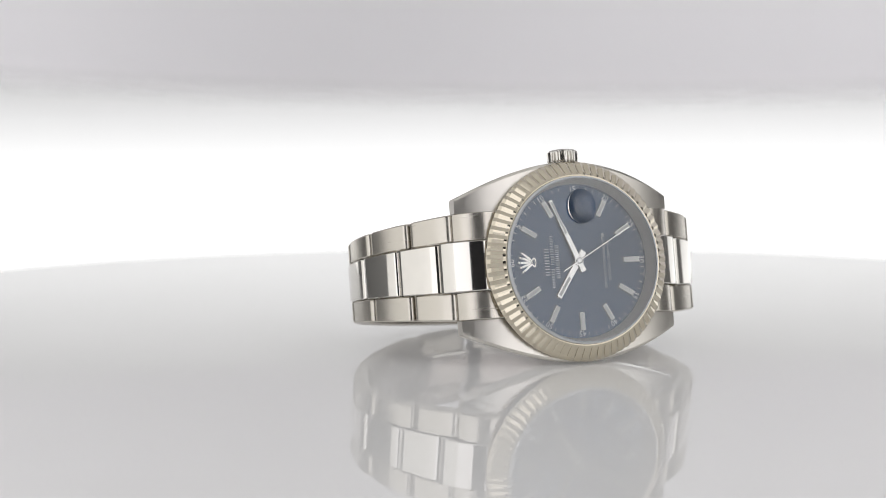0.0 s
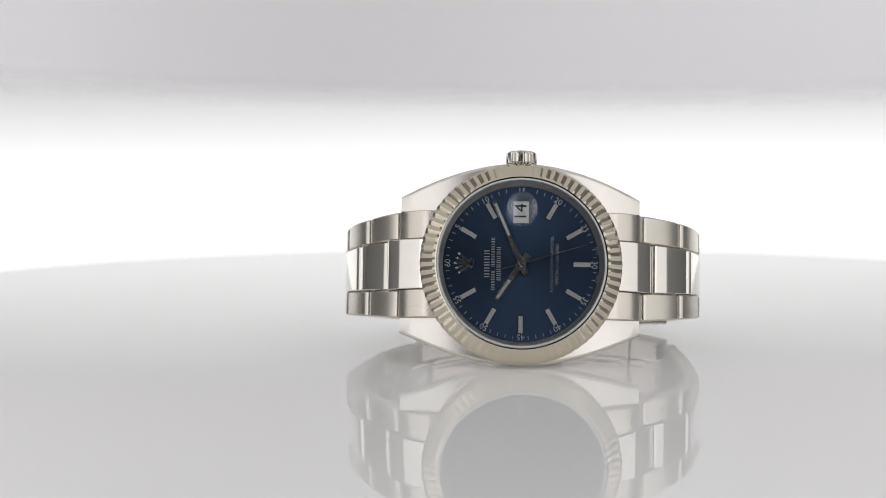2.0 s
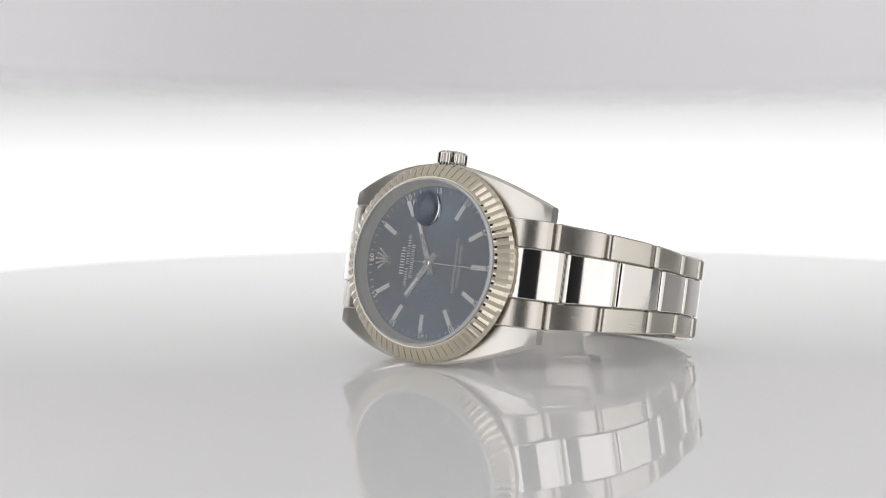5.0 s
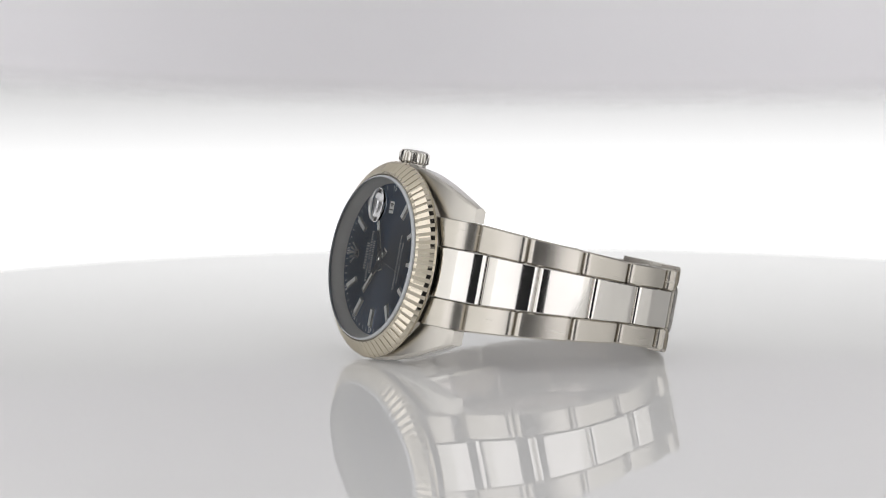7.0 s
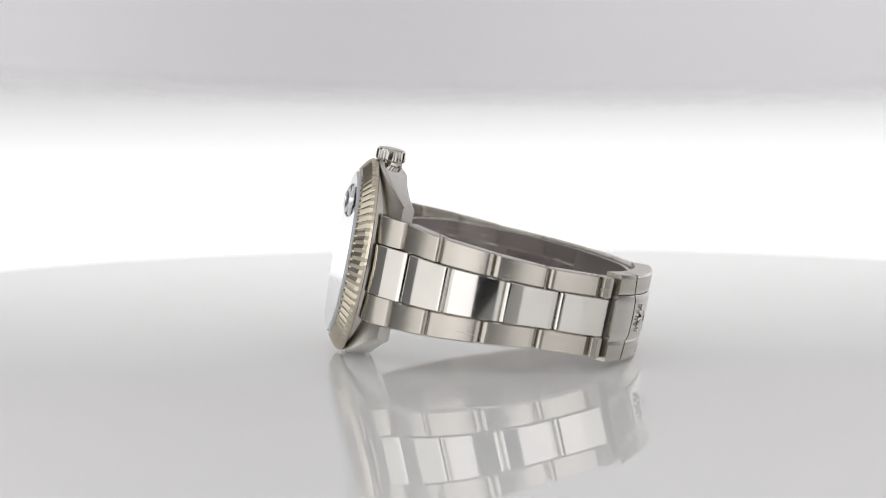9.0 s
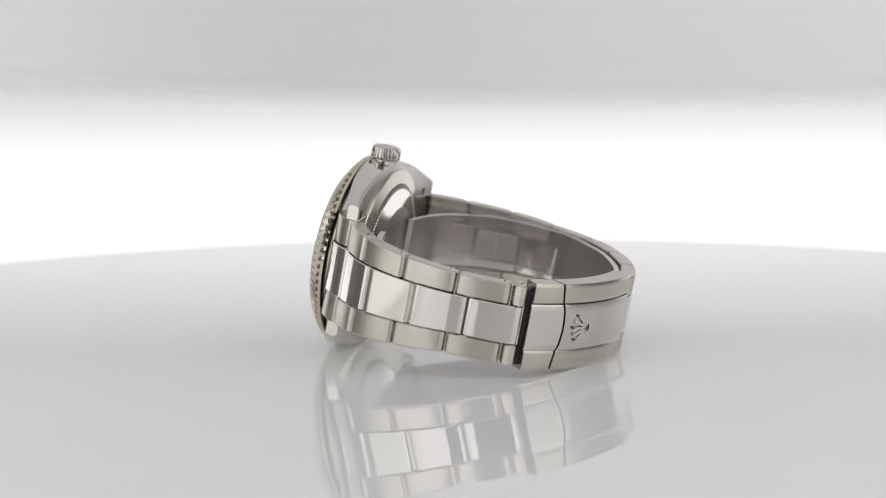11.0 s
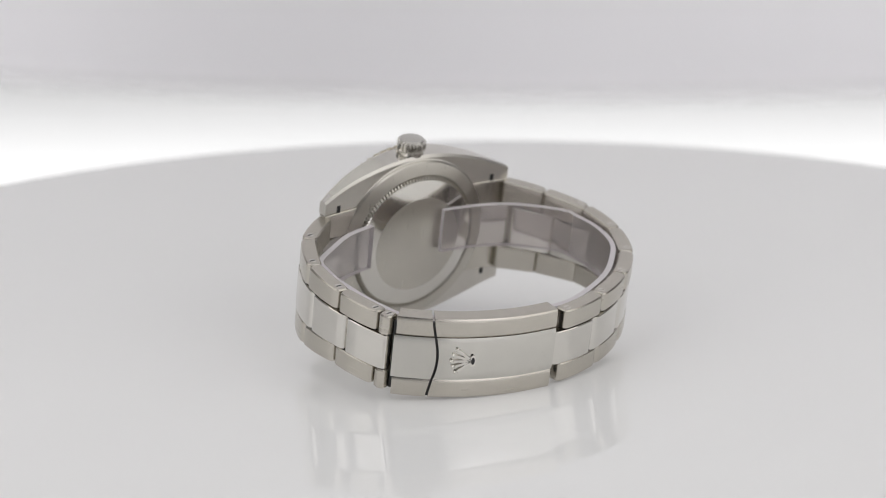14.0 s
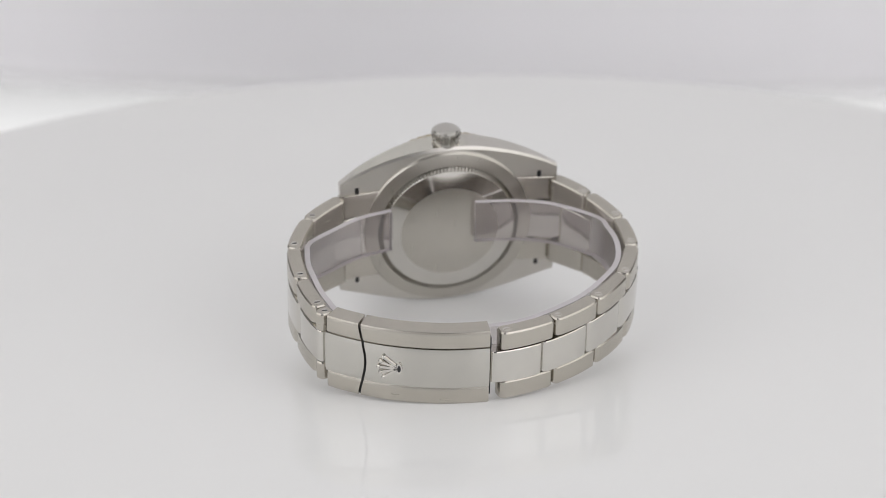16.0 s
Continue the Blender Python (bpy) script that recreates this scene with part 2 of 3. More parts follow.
panel("ceiling", GLOW_TOP, ((-0.60, 0.30, 0.62), (0.60, 0.30, 0.62), (0.60, -0.68, 0.62), (-0.60, -0.68, 0.62)), 0.01)
panel("floor", WHITE_WALL, ((-0.60, -0.68, -0.12), (0.60, -0.68, -0.12), (0.60, 0.30, -0.12), (-0.60, 0.30, -0.12)), 0.01)
# the front of the tent: two lit flaps and, between them, the dark opening for the camera
panel("wall_front_left", GLOW_FRONT, ((-0.25, -0.68, -0.12), (-0.60, -0.68, -0.12), (-0.60, -0.68, 0.62), (-0.25, -0.68, 0.62)), 0.01)
panel("wall_front_right", GLOW_FRONT, ((0.60, -0.68, -0.12), (0.17, -0.68, -0.12), (0.17, -0.68, 0.62), (0.60, -0.68, 0.62)), 0.01)
panel("wall_front_opening", BLACK_CLOTH, ((0.21, -0.72, -0.12), (-0.29, -0.72, -0.12), (-0.29, -0.72, 0.62), (0.21, -0.72, 0.62)), 0.01)


def turntable():
    base = new("turntable")
    bm = bmesh.new()
    rim = [(0, 0.0), (189, 0.0), (190.0, -0.35), (190.7, -1.2), (191.0, -2.4), (191.0, -6.0), (190.4, -7.2), (189.0, -8.0), (0, -8.0)]
    rings = lathe(bm, rim[1:-1], 256)
    cap(bm, rings[0])
    cap(bm, list(reversed(rings[-1])))
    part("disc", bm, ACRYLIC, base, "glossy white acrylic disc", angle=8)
    bm = bmesh.new()
    rings = lathe(bm, [(60, -8.0), (60, -34), (58, -36)], 64)
    cap(bm, rings[0])
    cap(bm, list(reversed(rings[-1])))
    part("hub", bm, BASE_PLASTIC, base)
    return tagged(base, "round white glossy acrylic turntable with mirror-like top", "turntable")


TURNTABLE = turntable()
bm = bmesh.new()
rings = lathe(bm, [(90, -36.5), (90, -118), (96, -119.8)], 64)
cap(bm, rings[0])
cap(bm, list(reversed(rings[-1])))
tagged(finish("turntable_stand", bm, BASE_PLASTIC), "plain white round stand under the turntable", "stand")

# ======================= the watch (millimetres; dial faces +z, 12 is +y, crown is +x) =======================
DZ = -0.6                              # the dial's plane


def smoothstep(a):
    a = max(0.0, min(1.0, a))
    return a * a * (3 - 2 * a)


def case_half(y):
    """Half width of the case at y, from the belly to the lug tips."""
    rows = ((0, 19.75), (5, 19.4), (10, 18.4), (15, 16.9), (20, 14.9), (24, 13.0))
    y = abs(y)
    for (a, u), (b, v) in zip(rows, rows[1:]):
        if y <= b:
            k = (y - a) / (b - a)
            i = rows.index((a, u))
            m0 = (v - rows[max(0, i - 1)][1]) / (b - rows[max(0, i - 1)][0]) if i else 0.0
            m1 = (rows[min(i + 2, 5)][1] - u) / (rows[min(i + 2, 5)][0] - a)
            h = b - a
            return (2 * k ** 3 - 3 * k * k + 1) * u + (k ** 3 - 2 * k * k + k) * h * m0 + (3 * k * k - 2 * k ** 3) * v + (k ** 3 - k * k) * h * m1
    return rows[-1][1]


def case_bottom(y):
    """Height of the case's underside at y: flat, then drawn down at the lug tips."""
    return -6.55 - 1.25 * (abs(y) / 23.4) ** 5


def build_case(watch):
    bm = bmesh.new()
    n = 40
    for side in (1, -1):
        rows = []
        for i in range(n + 1):
            y = -23.4 + 46.8 * i / n
            u = abs(y) / 23.4
            xo = case_half(y)
            xi = 10.45
            top = -1.3 - 4.3 * u ** 2.4
            bot = case_bottom(y)
            sec = [(xi, top), (xo - 0.6, top), (xo - 0.18, top - 0.2), (xo, top - 0.6), (xo - 0.6 * (1 - u ** 2), bot + 0.5), (xo - 0.4 - 0.8 * (1 - u ** 2), bot), (xi, bot)]
            rows.append([bm.verts.new((side * a, y, b)) for a, b in sec])
        for a, b in zip(rows, rows[1:]):
            for k in range(len(a)):
                f = bm.faces.new((a[k], a[(k + 1) % len(a)], b[(k + 1) % len(b)], b[k]))
                f.material_index = 1 if k == 3 else 0
        bm.faces.new(rows[0])
        bm.faces.new(list(reversed(rows[-1])))
    rings = lathe(bm, [(18.4, -1.2), (18.6, -6.5), (17.6, -6.9)], 96)
    cap(bm, rings[0])
    cap(bm, list(reversed(rings[-1])))
    part("case", bm, [CASE_STEEL, POLISHED], watch, "satin steel case with polished flanks", angle=24)
    # spring bar holes in the lugs' inner faces: near-black blocks for their shade
    for sx, sy in itertools.product((1, -1), (1, -1)):
        bm = bmesh.new()
        z = case_bottom(19.7)
        block(bm, sx * 10.9 - 0.95, sx * 10.9 + 0.95, sy * 19.7 - 0.42, sy * 19.7 + 0.42, z - 0.1, z + 0.3)
        part("spring_bar_hole_shade", bm, DARK, watch)


def build_bezel(watch):
    """Fluted ring: sharp radial ridges on a cone."""
    bm = bmesh.new()
    flutes, sub = 72, 6
    prof = [(19.05, -1.35), (19.55, -1.15), (19.68, -0.55), (19.25, 0.25), (17.3, 1.72), (16.75, 1.95), (16.4, 1.9)]
    depth = [0, 0.03, 0.16, 0.36, 0.30, 0.0, 0.0]
    tri = (0.0, 0.28, 0.65, 1.0, 0.65, 0.28)

    def wob(i, j):
        k = tri[i % sub] * depth[j]
        return -k * 0.62, -k * 0.78
    lathe(bm, prof, flutes * sub, wobble=wob)
    part("bezel", bm, GOLD, watch, "fluted white gold bezel", angle=12)


def build_dial(watch):
    bm = bmesh.new()
    rings = lathe(bm, [(15.75, DZ), (15.75, DZ - 0.3)], 128)
    cap(bm, rings[0])
    cap(bm, list(reversed(rings[-1])))
    dial = part("dial", bm, DIAL, watch, "sunray blue dial")
    bm = bmesh.new()
    lathe(bm, [(15.72, DZ + 0.02), (15.15, DZ + 0.03), (15.7, 1.1), (16.5, 1.92), (16.6, 1.5), (16.0, DZ)], 128)
    part("rehaut", bm, RING, watch, "polished steel inner ring")
    bm = bmesh.new()
    lathe(bm, [(16.42, 1.85), (16.42, 2.2), (16.12, 2.5), (15.95, 2.5), (15.98, 2.2), (16.3, 1.85)], 128)
    part("crystal_edge", bm, EDGE_GLASS, watch, "pale bevelled edge of the crystal")
    # applied markers at the hours but 3 and 12
    for h in (1, 2, 4, 5, 6, 7, 8, 9, 10, 11):
        m = pose(0, 0, 0, 0, 0, -30 * h)
        bm = bmesh.new()
        block(bm, -0.66, 0.66, 9.9, 13.7, DZ, DZ + 0.42, m, 0.16)
        mk = part("hour_marker", bm, SILVER, dial, "silver baton marker", smooth=False)
        bm = bmesh.new()
        block(bm, -0.42, 0.42, 10.15, 13.45, DZ + 0.415, DZ + 0.45, m)
        part("lume_strip", bm, LUME, mk, smooth=False)
    # a five-pronged emblem at 12
    bm = bmesh.new()
    emblem(bm, (0, 11.05, DZ), 1.15, 0.35)
    part("emblem", bm, SILVER, dial, "silver crown-shaped emblem")
    # minute track: a tick a minute, numerals every five
    bm = bmesh.new()
    for k in range(60):
        if k in (14, 15, 16):
            continue
        m = pose(0, 0, 0, 0, 0, -6 * k)
        if k % 5:
            block(bm, -0.055, 0.055, 14.0, 14.7, DZ + 0.004, DZ + 0.012, m)
    part("minute_track", bm, PRINT, dial, smooth=False)
    for k in range(5, 61, 5):
        writing(str(k), 1.6, pose(0, 0, 0, 0, 0, -6 * k) @ pose(0, 14.2, DZ + 0.006), PRINT, dial, "minute_numeral")
    # the name lines stay plain bars, two thin bars a letter
    for y, hgt, pitch, words in ((6.65, 1.05, 1.12, (5,)), (5.45, 0.70, 0.645, (6, 9)), (4.35, 0.85, 0.84, (8,))):
        cells = sum(words) + len(words) - 1
        k = 0
        for count in words:
            bm = bmesh.new()
            for i in range(count):
                x = (k + i - (cells - 1) / 2) * pitch
                for dx in (-0.26, 0.2):
                    block(bm, x + pitch * (dx - 0.1), x + pitch * (dx + 0.1), y - hgt / 2, y + hgt / 2, DZ + 0.003, DZ + 0.012)
            k += count + 1
            part("name_line", bm, PRINT_BAR, dial, smooth=False)
    writing("SUPERLATIVE CHRONOMETER", 0.80, pose(0, -6.0, DZ + 0.006), PRINT_DIM, dial, "text_line")
    writing("OFFICIALLY CERTIFIED", 0.80, pose(0, -7.0, DZ + 0.006), PRINT_DIM, dial, "text_line")
    writing("SWISS", 0.6, pose(0, 0, 0, 0, 0, 190.5) @ pose(0, 14.9, DZ + 0.006), PRINT_DIM, dial, "text_line")
    writing("MADE", 0.6, pose(0, 0, 0, 0, 0, 169.5) @ pose(0, 14.9, DZ + 0.006), PRINT_DIM, dial, "text_line")
    # date window
    bm = bmesh.new()
    block(bm, 9.2, 11.6, -0.86, 0.86, DZ - 0.02, DZ + 0.010)
    win = part("date_window", bm, PAPER, dial, "white date window", smooth=False)
    writing("14", 1.95, pose(10.4, 0, DZ + 0.014), INK, win, "date_numeral")
    return dial


def emblem(bm, at, k, rise):
    """Five prongs fanned out, each with a ball, over an oval foot."""
    x, y, z = at
    for i in range(5):
        a = (i - 2) * 19
        m = Matrix.Translation((x, y - 1.2 * k, z)) @ pose(0, 0, 0, 0, 0, -a)
        ln = (2.5 if i != 2 else 2.6) * k
        block(bm, -0.22 * k, 0.22 * k, 0.2 * k, ln, 0, rise, m, 0.05 * k)
        ball(bm, (0, ln + 0.1 * k, rise * 0.6), 0.29 * k, m, 8)
    ring = lathe(bm, [(0.62 * k, 0), (0.62 * k, rise), (0.4 * k, rise), (0.4 * k, 0)], 20, centre=(0, 0, 0))
    for v in itertools.chain(*ring):
        v.co = Vector((x + v.co.x * 1.35, y - 1.25 * k + v.co.y * 0.65, z + v.co.z))


def writing(text, size, m, mat, parent, name):
    cu = bpy.data.curves.new(name, "FONT")
    cu.body, cu.size, cu.align_x, cu.align_y, cu.extrude = text, size * MM, "CENTER", "CENTER", 0.000004
    cu.resolution_u = 3
    tmp = bpy.data.objects.new(name, cu)
    scene.collection.objects.link(tmp)
    bpy.context.view_layer.update()
    me = bpy.data.meshes.new_from_object(tmp)
    bpy.data.objects.remove(tmp)
    place = m.copy()
    place.translation = place.translation * MM
    me.transform(place)
    me.materials.append(mat)
    ob = new(name, me)
    ob.parent = parent
    return ob


def build_hands(watch):
    made = []
    for name, width, length, tail, z, tip in (("hour_hand", 1.30, 8.6, 2.4, 0.35, 1.0), ("minute_hand", 1.20, 13.2, 2.4, 0.62, 0.72)):
        bm = bmesh.new()
        block(bm, -width / 2, width / 2, -tail, length, DZ + z, DZ + z + 0.2, None, 0.12)
        for v in bm.verts:
            v.co.x *= tip if v.co.y > 1 else 1.15
        rings = lathe(bm, [(0.95, DZ + z), (0.95, DZ + z + 0.22)], 24)
        cap(bm, rings[0]), cap(bm, list(reversed(rings[-1])))
        hand = part(name, bm, SILVER, watch, "silver baton hand", smooth=False)
        bm = bmesh.new()
        block(bm, -width * 0.22, width * 0.22, length * 0.45, length - 0.5, DZ + z + 0.19, DZ + z + 0.225)
        part("lume_strip", bm, LUME, hand, smooth=False)
        made.append(hand)
    bm = bmesh.new()
    z = DZ + 0.95
    block(bm, -0.09, 0.09, -4.2, 13.3, z, z + 0.08)
    rings = lathe(bm, [(0.62, z - 0.05), (0.62, z + 0.14), (0.4, z + 0.22)], 24)
    cap(bm, rings[0]), cap(bm, list(reversed(rings[-1])))
    made.append(part("seconds_hand", bm, SILVER, watch, "thin silver seconds hand", smooth=False))
    return made


def build_crystal(watch):
    bm = bmesh.new()
    rings = lathe(bm, [(16.35, 1.6), (16.35, 2.25), (16.05, 2.55)], 128)
    # the top is open where the magnifier is fused to it
    rim = rings[-1]
    hole = []
    for v in rim:
        a = math.atan2(v.co.y, v.co.x)
        hole.append(bm.verts.new((10.4 + 3.40 * math.cos(a), 2.90 * math.sin(a), v.co.z)))
    for i in range(len(rim)):
        j = (i + 1) % len(rim)
        bm.faces.new((rim[i], rim[j], hole[j], hole[i]))
    bmesh.ops.recalc_face_normals(bm, faces=bm.faces)
    crystal = part("crystal", bm, CRYSTAL, watch, "clear sapphire crystal", angle=20)
    crystal.visible_shadow = False
    # the bubble over the date: a rounded oval with a domed top
    bm = bmesh.new()
    n, rad, steps = 48, 5.4, 14
    rows = []
    for k in range(steps):
        f = 1 - k / steps
        row = []
        for i in range(n):
            a = 2 * math.pi * i / n
            sx, sy = math.cos(a) * 3.45 * f, math.sin(a) * 2.95 * f
            h = 2.80 + (math.sqrt(rad ** 2 - (sx * sx + sy * sy)) - math.sqrt(rad ** 2 - 3.45 ** 2))
            row.append((10.4 + sx, sy, h))
        rows.append(row)
    base = [bm.verts.new((x, y, 2.58)) for x, y, z in rows[0]]
    vr = [base] + [[bm.verts.new(p) for p in row] for row in rows]
    for a, b in zip(vr, vr[1:]):
        for i in range(n):
            bm.faces.new((a[i], a[(i + 1) % n], b[(i + 1) % n], b[i]))
    bm.faces.new(list(reversed(base)))
    top = bm.verts.new((10.4, 0, 2.80 + rad - math.sqrt(rad ** 2 - 3.45 ** 2)))
    for i in range(n):
        bm.faces.new((vr[-1][i], vr[-1][(i + 1) % n], top))
    lens = part("date_magnifier", bm, LENS, crystal, "domed clear date magnifier", angle=40)
    lens.visible_shadow = False


def build_crown(watch):
    """Winding crown: deep square teeth round a slightly domed cap."""
    bm = bmesh.new()
    teeth = 24

    def wob(i, j):
        return ((0.0, -0.42, -0.42, 0.0)[i % 4] if 1 <= j <= 3 else 0.0), 0.0
    rings = lathe(bm, [(2.55, 19.75), (2.98, 19.9), (3.08, 20.1), (3.08, 21.75), (2.72, 22.05), (2.5, 22.25), (1.5, 22.42)], teeth * 4, "x", (0, 0, -3.65), wob)
    cap(bm, list(reversed(rings[-1])))
    cap(bm, rings[0])
    lathe(bm, [(2.7, 18.4), (2.7, 19.6), (2.3, 19.9)], 32, "x", (0, 0, -3.65))
    part("crown", bm, CROWN_STEEL, watch, "ridged steel winding crown", angle=25)


def build_back(watch):
    bm = bmesh.new()
    lathe(bm, [(18.2, -6.4), (18.2, -6.95), (17.9, -7.25), (17.2, -7.4), (15.25, -7.75), (15.1, -7.4)], 160)
    part("case_back_rim", bm, BRUSHED_BACK, watch, "brushed outer ring of the case back", angle=20)
    bm = bmesh.new()
    lathe(bm, [(15.05, -7.3), (15.05, -8.0), (14.4, -8.25), (14.2, -7.9)], 480,
          wobble=lambda i, j: ((-0.4 if i % 4 < 2 else 0) if j in (1, 2) else 0, 0.5 if i % 4 < 2 and j in (1, 2) else 0))
    part("knurled_ring", bm, BRUSHED_BACK, watch, "finely toothed ring", angle=15)
    bm = bmesh.new()
    lathe(bm, [(14.35, -7.95), (14.2, -8.15), (10.55, -9.0)], 160)
    part("polished_slope", bm, POLISHED, watch, "polished sloping ring", angle=20)
    bm = bmesh.new()
    rings = lathe(bm, [(10.55, -9.0), (10.45, -9.03)], 128)
    cap(bm, rings[-1])
    part("case_back", bm, BRUSHED_BACK, watch, "plain brushed case back", angle=20)


# the bracelet's outer line (y, z), from the lugs at 6 round by the clasp to the lugs at 12
LINE = [(-23.5, -6.4), (-28.2, -9.0), (-32.3, -12.9), (-35.6, -17.7), (-37.1, -22.9), (-37.6, -28.2), (-37.1, -33.7), (-36.5, -39.1), (-35.0, -44.3), (-33.4, -48.0), (-26.9, -52.7),
        (-20.0, -56.1), (-11.5, -58.6), (-2.9, -59.5), (4.0, -59.2), (11.0, -57.0), (21.2, -51.6), (29.3, -44.0), (32.6, -39.2), (34.3, -33.8), (34.8, -28.8), (34.2, -23.6), (32.8, -18.7), (29.9, -14.0), (23.5, -6.2)]


def spline(points, steps=12):
    out = []
    p = [Vector(q) for q in [points[0], *points, points[-1]]]
    for i in range(1, len(p) - 2):
        a, b, c, d = p[i - 1:i + 3]
        for k in range(steps):
            t = k / steps
            out.append(0.5 * ((2 * b) + (c - a) * t + (2 * a - 5 * b + 4 * c - d) * t * t + (3 * b - a - 3 * c + d) * t ** 3))
    out.append(p[-2])
    return out


CURVE = spline(LINE)
RUN = [0.0]
for a, b in zip(CURVE, CURVE[1:]):
    RUN.append(RUN[-1] + (b - a).length)


def on_line(s):
    """The place on the outer line s mm along it, and the way out from the loop's middle."""
    for i in range(len(RUN) - 1):
        if s <= RUN[i + 1] or i == len(RUN) - 2:
            u = (s - RUN[i]) / (RUN[i + 1] - RUN[i])
            p = CURVE[i].lerp(CURVE[i + 1], u)
            w = (CURVE[i + 1] - CURVE[i]).normalized()
            return p, Vector((-w.y, w.x)) if Vector((-w.y, w.x)).dot(p - Vector((-1, -32))) > 0 else Vector((w.y, -w.x))


def run_at(point):
    best = min(range(len(CURVE)), key=lambda i: (CURVE[i] - Vector(point)).length)
    return RUN[best]


def half_width(s):
    """Half width of the bracelet along the line: it narrows from the lugs to the clasp."""
    e = min(s, RUN[-1] - s)
    return 10.45 - 2.55 * min(1.0, e / 33)


def sag(s):
    """How far the links sit off the middle plane, by the play in their pins."""
    e = min(s, RUN[-1] - s)
    return (0.4 if s < RUN[-1] / 2 else 0.15) * smoothstep(e / 35)


def settle_link(bm, lo, hi, width):
    """Tapers a link along its length and lets it hang."""
    (pa, _), (pb, _) = on_line(lo), on_line(hi)
    way = (pb - pa).normalized()
    ln = (pb - pa).length
    for v in bm.verts:
        u = (Vector((v.co.y, v.co.z)) - pa).dot(way) / ln
        s = max(0.0, min(RUN[-1], lo + (hi - lo) * u))
        v.co.x = v.co.x * half_width(s) / width + sag(s)


def link_outline(s0, s1, thick, dome=0.25, lift=0.0, round_end=0.8, reach=1.15):
    """Side view of a link between two places on the line, in (y, z): well rounded at both ends."""
    top, low = [], []
    (pa, na), (pb, nb) = on_line(s0), on_line(s1)
    way = (pb - pa).normalized()
    out = Vector((-way.y, way.x))
    if out.dot(na) < 0:
        out = -out
    ln = (pb - pa).length
    edge_steps = [reach * (1 - math.cos(radians(18 * k))) for k in range(6)] if ln > 2.4 * reach else [0.0, 0.15, 0.4]
    spots = edge_steps + [ln * 0.33, ln * 0.5, ln * 0.67] + [ln - d for d in reversed(edge_steps)]
    if ln <= 2.4 * reach:
        spots = edge_steps + [ln * 0.5] + [ln - d for d in reversed(edge_steps)]
    for d in spots:
        u = d / ln
        edge = min(u, 1 - u) * ln
        drop = round_end * (1 - math.sqrt(max(0.0, 1 - (1 - min(1, edge / reach)) ** 2)))
        rise = dome * (1 - (2 * u - 1) ** 2) + lift - drop
        top.append(pa + way * d + out * rise)
        low.append(pa + way * d + out * (-thick + drop * 0.9 + dome * 0.6 * (1 - (2 * u - 1) ** 2)))
    return [tuple(p) for p in top] + [tuple(p) for p in reversed(low)]


def build_bracelet(watch):
    s_end6 = run_at((-33.4, -48.0))
    # links: outer pieces between these places on the line, the middle pieces set on towards the clasp
    six = [0.35] + [run_at(p) for p in ((-32.3, -12.9), (-37.1, -22.9), (-37.1, -33.7), (-35.0, -44.3))] + [s_end6 - 0.9]
    total = RUN[-1]
    twelve = [total - 0.35] + [run_at(p) for p in ((29.9, -14.0), (34.2, -23.6), (34.3, -33.8), (29.3, -44.0), (21.2, -51.6), (11.0, -57.0))] + [run_at((-2.9, -59.5)) + 2.1]
    for ends, way in ((six, 1), (twelve, -1)):
        for a, b in zip(ends, ends[1:]):
            lo, hi = sorted((a, b))
            w = half_width((a + b) / 2)
            inner = w * 0.47
            for x0, x1 in ((inner + 0.06, w), (-w, -inner - 0.06)):
                bm = bmesh.new()
                prism(bm, link_outline(lo + 0.26, hi - 0.26, 3.0, 0.42), x0, x1, 0.28)
                settle_link(bm, lo, hi, w)
                ob = part("outer_link", bm, BRUSHED, watch, angle=28)
                # screw or pin head on the narrow edge
                if x0 > 0:
                    p, nrm = on_line(hi - 1.6 if way > 0 else lo + 1.6)
                    c = p - nrm * 1.5
                    bm = bmesh.new()
                    rings = lathe(bm, [(0.75, w - 0.05), (0.75, w + 0.02), (0.6, w + 0.04)], 16, "x", (0, c.x, c.y))
                    cap(bm, list(reversed(rings[-1])))
                    count = len(bm.faces)
                    # a thin bar draws the slot, near-black for its shade at 6
                    block(bm, w + 0.03, w + 0.07, c.x - 0.55, c.x + 0.55, c.y - 0.15, c.y + 0.15)
                    bm.faces.ensure_lookup_table()
                    for f in bm.faces[count:]:
                        f.material_index = 1
                    settle_link(bm, lo, hi, w)
                    part("screw", bm, [POLISHED, DARK if way > 0 else BRUSHED], ob)
        if way > 0:
            mids = [e + 2.9 for e in ends[:-2]] + [ends[-2] + 2.7]
        else:
            mids = [e - 2.9 for e in ends[:-1]] + [ends[-1] - 1.9]
        for a, b in zip(mids, mids[1:]):
            lo, hi = sorted((a, b))
            w = half_width((a + b) / 2) * 0.47
            bm = bmesh.new()
            prism(bm, link_outline(lo + 0.12, hi - 0.12, 3.0, 0.42, 0.05), -w + 0.05, w - 0.05, 0.15)
            settle_link(bm, lo, hi, half_width((lo + hi) / 2))
            part("middle_link", bm, POLISHED, watch, "polished middle link", angle=28)
        # dark pins show in the gaps
        for e in ends[1:-1]:
            p, nrm = on_line(e)
            w = half_width(e) - 0.6
            c = p - nrm * 1.9
            bm = bmesh.new()
            rings = lathe(bm, [(0.6, -w), (0.6, w)], 12, "x", (0, c.x, c.y))
            cap(bm, rings[0]), cap(bm, list(reversed(rings[-1])))
            for v in bm.verts:
                v.co.x += sag(e)
            part("link_pin", bm, BRUSHED, watch)


